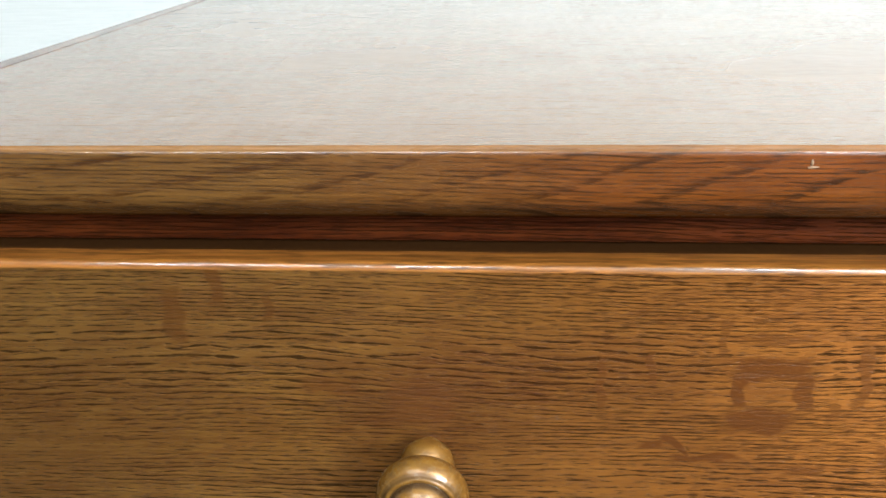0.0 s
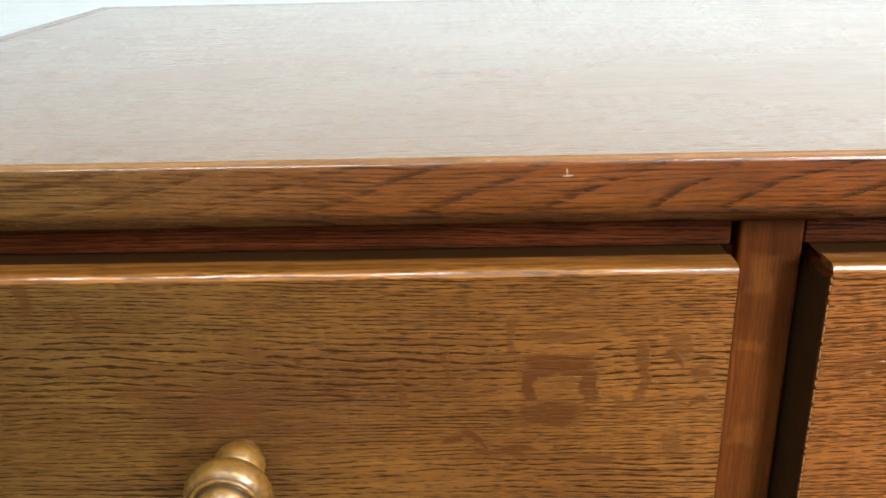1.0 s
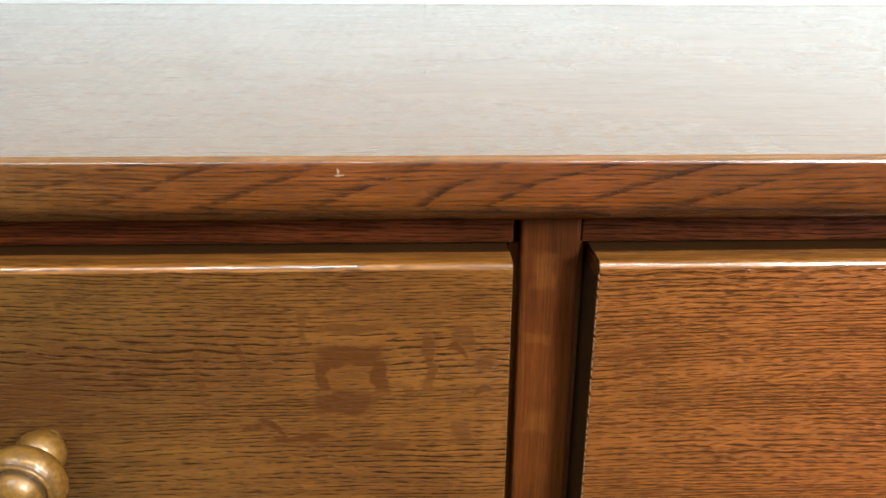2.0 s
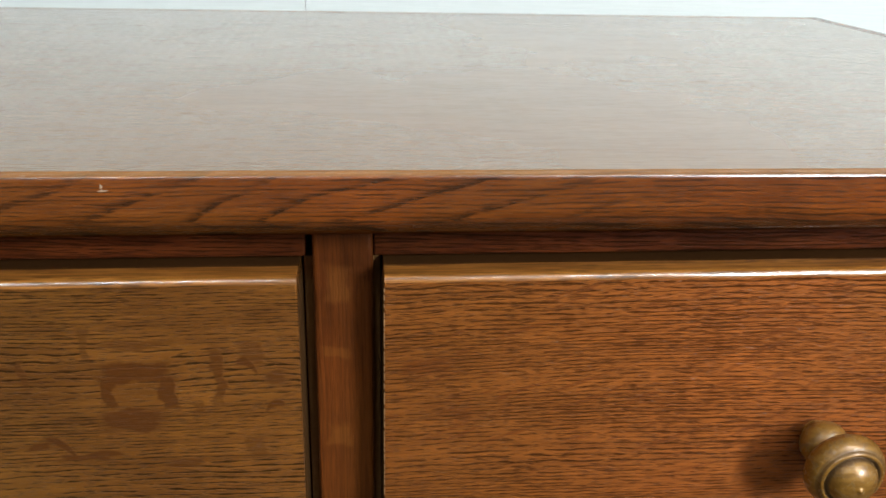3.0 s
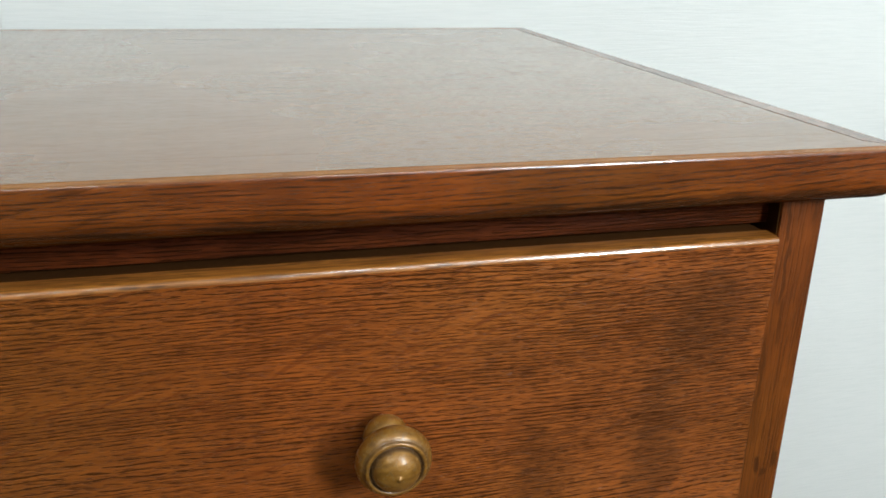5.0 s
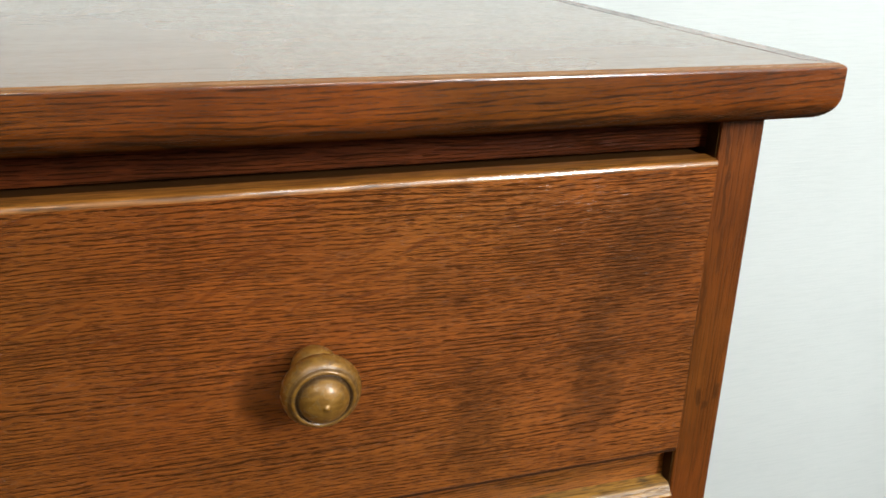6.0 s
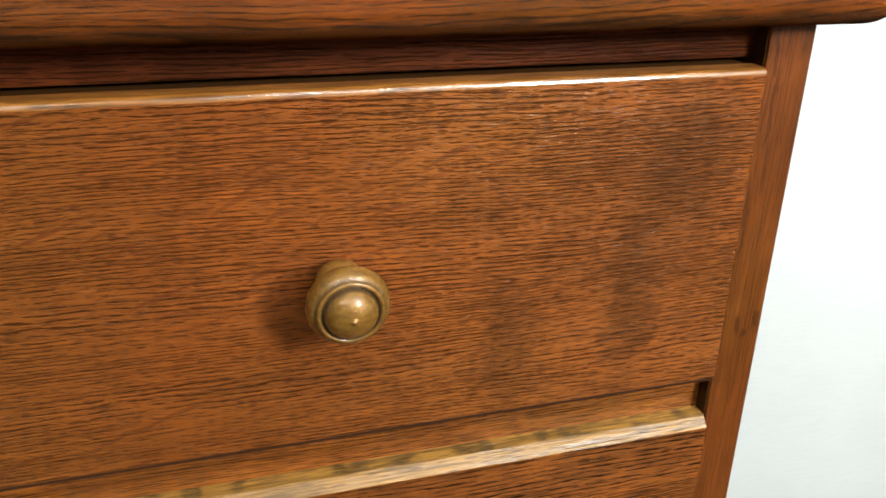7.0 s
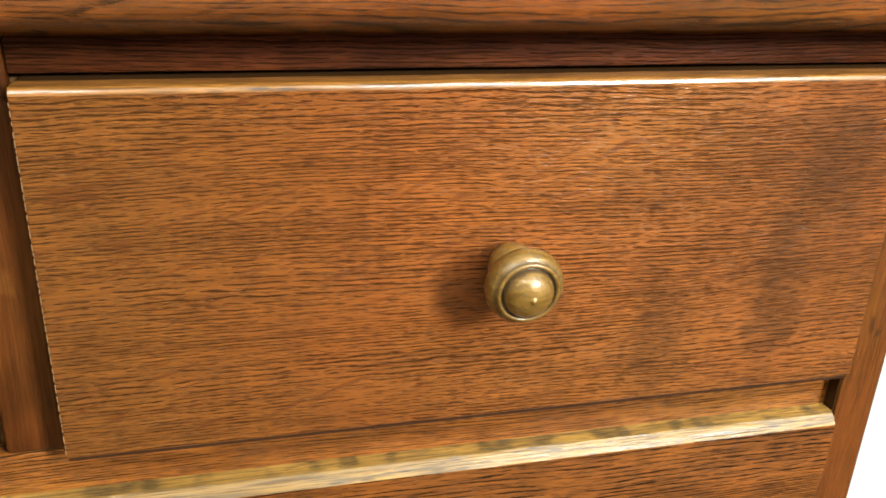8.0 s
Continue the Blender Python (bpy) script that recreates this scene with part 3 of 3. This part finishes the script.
tagged(chest, "reddish-brown varnished oak chest of drawers with brass knobs", "chest of drawers")

# the top: a veneered panel let into solid edge bands
BAND = 0.0150
THICK = 0.0282


def edge_profile(outer, inner, let_in=0.0):
    """Section of the edge band, from its upper inner corner round the outer face: (across, z). let_in: how deep its upper face is cut for a veneer."""
    s = 1 if inner > outer else -1
    out = [(inner, ZT - let_in)]
    if let_in:
        out += [(outer + s * 0.0031, ZT - let_in)]
    out += [(outer + s * 0.0030, ZT - 0.0001), (outer + s * 0.0026, ZT - 0.0004)]
    out += [(outer + s * (0.0024 - 0.0024 * math.sin(radians(a))), ZT - 0.0007 - 0.0024 * (1 - math.cos(radians(a)))) for a in (8, 22, 36, 50, 64, 78, 90)]
    out += [(outer + s * (0.0125 - 0.0125 * math.cos(radians(a))), ZT - THICK + 0.0130 - 0.0130 * math.sin(radians(a))) for a in range(0, 91, 10)]
    out += [(inner, ZT - THICK)]
    return out


def mitred(section, along, lo, hi, m_lo, m_hi):
    """The section swept along x or y with mitred ends; section holds (across, z)."""
    bm = bmesh.new()
    rings = []
    for i in range(2):
        ring = []
        for a, z in section:
            e = (lo + m_lo * abs(a - section_edge)) if i == 0 else (hi - m_hi * abs(a - section_edge))
            ring.append(bm.verts.new((e, a, z) if along == "x" else (a, e, z)))
        rings.append(ring)
    n = len(section)
    for j in range(n):
        bm.faces.new((rings[0][j], rings[0][(j + 1) % n], rings[1][(j + 1) % n], rings[1][j]))
    bm.faces.new(rings[0])
    bm.faces.new(rings[1])
    return bm


BORDER = 0.0203                 # joint between the panel and the board along the front
top = part("top", box((TL + BAND + 0.0006, BORDER, ZT - THICK + 0.001), (TR - BAND - 0.0006, TB - BAND - 0.0006, ZT - 0.0001)), M_TOP, chest, "glossy oak veneered top panel")
bm = bmesh.new()
outline = [(TL + 0.0033, TF + 0.0033), (TR - 0.0033, TF + 0.0033), (TR - BAND - 0.0004, TF + BAND), (TR - BAND - 0.0004, BORDER - 0.00015), (TL + BAND + 0.0004, BORDER - 0.00015), (TL + BAND + 0.0004, TF + BAND)]
face = bm.faces.new([bm.verts.new((x, y, ZT - 0.0001)) for x, y in outline])
for v in [e for e in bmesh.ops.extrude_face_region(bm, geom=[face])["geom"] if isinstance(e, bmesh.types.BMVert)]:
    v.co.z = ZT - 0.0014
part("front_border", bm, M_TOP, top, "veneered border along the front of the top")
part("core", box((TL + BAND + 0.0006, TF + BAND + 0.0002, ZT - THICK + 0.001), (TR - BAND - 0.0006, BORDER - 0.0002, ZT - 0.0016)), M_INSIDE, top, "plain wooden core under the veneer")
section_edge = TF
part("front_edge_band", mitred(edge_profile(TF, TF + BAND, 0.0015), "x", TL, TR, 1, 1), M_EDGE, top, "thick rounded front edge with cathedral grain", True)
section_edge = TB
part("back_edge_band", mitred(edge_profile(TB, TB - BAND), "x", TL, TR, 1, 1), M_EDGE, top, "", True)
section_edge = TR
part("side_edge_band", mitred(edge_profile(TR, TR - BAND), "y", TF, TB, 1, 1), M_EDGE_SIDE, top, "", True)
section_edge = TL
part("side_edge_band", mitred(edge_profile(TL, TL + BAND), "y", TF, TB, 1, 1), M_EDGE_SIDE, top, "", True)
for ob in top.children:
    ob.data.set_sharp_from_angle(angle=radians(35))
ZU = ZT - THICK                 # underside of the top

# carcass
PR_IN, PR_OUT, PL_IN, PL_OUT = 0.4285, 0.4535, -0.409, -0.4340
FACE = 0.0105                   # front of the corner posts
RAIL = 0.0200                   # front of the stile and rails
FOOT = 0.15
for a, b in ((PR_IN, PR_OUT), (PL_OUT, PL_IN)):
    part("post", box((a, FACE, 0.0), (b, FACE + 0.035, ZU), 0.0012), M_POST, chest)
    part("back_post", box((a, 0.49, 0.0), (b, 0.525, ZU), 0.0012), M_POST, chest)
# thin dark strips stand in for the shade on the posts' inner sides
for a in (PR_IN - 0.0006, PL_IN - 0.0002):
    part("post_inner_face", box((a, FACE + 0.0016, FOOT), (a + 0.0008, FACE + 0.0345, ZU - 0.0004)), M_INSIDE, chest, "dark strip painting in shade on the inner side of the corner post")
part("side_panel", box((PR_IN + 0.004, FACE + 0.0352, FOOT), (PR_OUT - 0.006, 0.4898, ZU)), M_SIDE, chest)
part("side_panel", box((PL_OUT + 0.006, FACE + 0.0352, FOOT), (PL_IN - 0.004, 0.4898, ZU)), M_SIDE, chest)
part("back_panel", box((PL_IN, 0.505, FOOT), (PR_IN, 0.513, ZU)), M_INSIDE, chest)
SL, SR = -0.0078, 0.0180        # the stile between the two small drawers
DT, DB = Z0 + 0.7577, Z0 + 0.591 # top and bottom of the small drawers
LOW_RAIL_T, LOW_T = Z0 + 0.583, Z0 + 0.5605
part("stile", box((SL, RAIL, LOW_RAIL_T + 0.0003), (SR, RAIL + 0.0090, ZU), 0.0020, 3), M_STILE, chest, "darker upright between the two small drawers")
part("divider", box((SL - 0.0042, RAIL + 0.0092, LOW_RAIL_T + 0.0003), (SR + 0.0034, RAIL + 0.045, DT - 0.002), 0.001), M_DIVIDER, chest, "dark red-brown divider board behind the upright")
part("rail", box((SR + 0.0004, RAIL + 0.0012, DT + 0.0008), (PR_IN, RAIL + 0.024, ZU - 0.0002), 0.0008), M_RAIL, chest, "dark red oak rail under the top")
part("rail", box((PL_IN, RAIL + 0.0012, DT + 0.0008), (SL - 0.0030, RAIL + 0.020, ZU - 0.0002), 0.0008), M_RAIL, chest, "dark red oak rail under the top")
part("rail", box((PL_IN, RAIL, LOW_T - 0.020), (PR_IN, RAIL + 0.022, LOW_RAIL_T), 0.0008), M_RAIL_LOW, chest)
part("dust_panel", box((PL_IN, RAIL + 0.0225, LOW_RAIL_T - 0.010), (PR_IN, 0.50, LOW_RAIL_T - 0.004)), M_INSIDE, chest)

# one turned knob, its foot at the origin, pointing to -y
KNOB = [(0.0, 0.002), (0.0058, 0.002), (0.0060, 0.0), (0.0060, -0.0008)]
KNOB += [(0.0107 * math.sin(radians(a)), -0.0090 + 0.0090 * math.cos(radians(a))) for a in range(36, 150, 9)]
KNOB += [(0.0050, -0.0175), (0.0047, -0.0198), (0.0056, -0.0208), (0.0085, -0.0212), (0.0120, -0.0216),
         (0.0146, -0.0222), (0.0162, -0.0234), (0.0172, -0.0252), (0.0175, -0.0272), (0.0172, -0.0292), (0.0163, -0.0312), (0.0152, -0.0324), (0.0146, -0.0327),
         (0.0143, -0.0332), (0.0141, -0.0340), (0.0135, -0.0346), (0.0127, -0.0346), (0.0121, -0.0340), (0.0118, -0.0330), (0.0113, -0.0330)]
KNOB += [(0.0112 * math.cos(radians(a)), -0.0332 - 0.0080 * math.sin(radians(a))) for a in range(6, 85, 8)]
KNOB += [(0.0011, -0.0413), (0.0009, -0.0418), (0.0004, -0.0420), (0.0, -0.0420)]
knob_mesh = mesh_of(turned(KNOB), "knob", M_KNOB, True)


def knob(drawer, x, y, z):
    ob = new("knob", knob_mesh)
    ob.matrix_world = pose(x, y, z + 0.0019, 4, 0, 0)
    ob.parent = drawer
    ob.matrix_parent_inverse = drawer.matrix_world.inverted()
    return tagged(ob, "antique brass knob with a domed centre")


def drawer_front(x0, x1, y, z0, z1, material, label, cut=None, seed=1, lip_material=M_LIP):
    """A drawer: its front board with rounded arrises, and the box behind it."""
    back = y + 0.040
    if cut:
        cy, cz = cut
        lip = 0.0060
        upper = [(back, z1), (y + cy + 0.001, z1), (y + cy, z1 - 0.0006), (y + 0.0008, z1 - cz + 0.0006), (y + 0.0001, z1 - cz - 0.0002), (y, z1 - lip), (back, z1 - lip)]
        board = [(back, z1 - lip), (y, z1 - lip)]
    else:
        lip, deep = 0.0031, 0.0125
        upper = [(y + deep, z1)] + [(yy, zz) for yy, zz in arc(y + 0.0030, z1 - 0.0030, 0.0030, 90, 180, 8)] + [(y, z1 - lip), (y + deep, z1 - lip)]
        board = [(back, z1 - lip), (y, z1 - lip)]
    board += [(y, z0 + 0.0018), (y + 0.0007, z0 + 0.0006), (y + 0.0020, z0), (back, z0)]
    bm = swept(board, x0, x1)
    ends = [e for e in bm.edges if abs(e.verts[0].co.x - e.verts[1].co.x) < 1e-6 and all(v.co.y < y + 1e-4 for v in e.verts)]
    bmesh.ops.bevel(bm, geom=ends, offset=0.0009, segments=3, profile=0.5, affect="EDGES", clamp_overlap=True)
    ob = part("drawer", bm, material, chest, label)
    edge = part("upper_edge", swept(upper, x0 + 0.0002, x1 - 0.0002, 0.0001, 30, seed), lip_material, ob, "paler edge-grain upper edge of the drawer front", True)
    edge.data.set_sharp_from_angle(angle=radians(50))
    for ex, thick in ((x0 - 0.0003, 0.0004), (x1 - 0.0001, 0.0004)):
        part("end_grain", box((ex, y + 0.0022, z0 + 0.0004), (ex + thick, back - 0.001, z1 - 0.0075)), M_END, ob, "dark end grain of the drawer front")
    if not cut:
        part("rebate", box((x0 + 0.0003, y + deep + 0.0003, z1 - lip + 0.0002), (x1 - 0.0003, back, z1 - 0.0012)), M_REAR_STRIP, ob, "dark strip set slightly lower behind the upper edge")
        # dark strip drawn in for the shaded gap below the front
        part("lower_edge", box((x0 + 0.0004, y + 0.0016, z0 - 0.0016), (x1 - 0.0004, back - 0.004, z0 - 0.0001)), M_GAP_SHADE, ob, "dark strip painting the shaded gap under the drawer front")
    part("drawer_box", box((x0 + 0.0006, back + 0.0004, z0 + 0.008), (x1 - 0.0006, 0.46, z1 - 0.016)), M_INSIDE, ob, "plain wooden drawer box")
    return ob


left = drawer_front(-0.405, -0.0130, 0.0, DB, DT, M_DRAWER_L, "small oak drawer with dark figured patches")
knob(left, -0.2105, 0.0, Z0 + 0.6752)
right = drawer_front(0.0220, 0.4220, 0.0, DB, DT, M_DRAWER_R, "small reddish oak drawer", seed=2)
knob(right, 0.2195, 0.0, Z0 + 0.6752)

rng = random.Random(4)
bm = bmesh.new()
z = DB + 0.003
while z < DT - 0.006:
    h = rng.uniform(0.0012, 0.0042)
    piece = box((0.0220 - 0.0002, 0.0001, z), (0.0220 + rng.uniform(0.0006, 0.0012), 0.0010, min(z + h, DT - 0.004)), 0.0002, 1)
    me = bpy.data.meshes.new("worn")
    piece.to_mesh(me)
    piece.free()
    bm.from_mesh(me)
    bpy.data.meshes.remove(me)
    z += h + rng.uniform(0.0004, 0.0022)
part("worn_arris", bm, M_WORN, right, "pale worn edge of the drawer front")

z1 = LOW_T
for i in range(3):
    z0 = z1 - 0.19
    low = drawer_front(-0.4078, 0.4272, 0.006, z0, z1, M_DRAWER_LOW, "long oak drawer with a bevelled upper edge", (0.0045, 0.0055), 5 + i, M_LIP_LOW)
    for kx in (-0.2105, 0.2195):
        knob(low, kx, 0.006, (z0 + z1) / 2)
    z1 = z0 - 0.024
    part("rail", box((PL_IN, RAIL, z1 - 0.012), (PR_IN, RAIL + 0.022, z1 + 0.020), 0.0008), M_DRAWER_LOW, chest)
part("plinth", box((PL_IN, 0.03, 0.0), (PR_IN, 0.05, z1 - 0.0125), 0.001), M_DRAWER_LOW, chest)

# chips and worn specks in the front edge
rng = random.Random(11)
chips = [(-0.0810, TF - 0.0001, ZT - 0.0067, 0.0020, 0.0005), (-0.0812, TF - 0.0001, ZT - 0.0052, 0.0006, 0.0011), (-0.1085, TF + 0.0012, ZT - 0.0014, 0.0026, 0.0004)]
for k in range(9):
    chips.append((rng.uniform(0.29, 0.42), TF + 0.0009, ZT - 0.0020 + rng.uniform(-0.0004, 0.0003), rng.uniform(0.0005, 0.0011), 0.0002))
for cx, cy, cz, w, h in chips:
    bm = bmesh.new()
    bmesh.ops.create_icosphere(bm, subdivisions=2, radius=1.0)
    for v in bm.verts:
        k = rng.uniform(0.55, 1.25)
        v.co = Vector((cx + v.co.x * w * k, cy + v.co.y * 0.0003, cz + v.co.z * h * k))
    part("chip", bm, M_CHIP, top, "pale chip in the varnish", True)
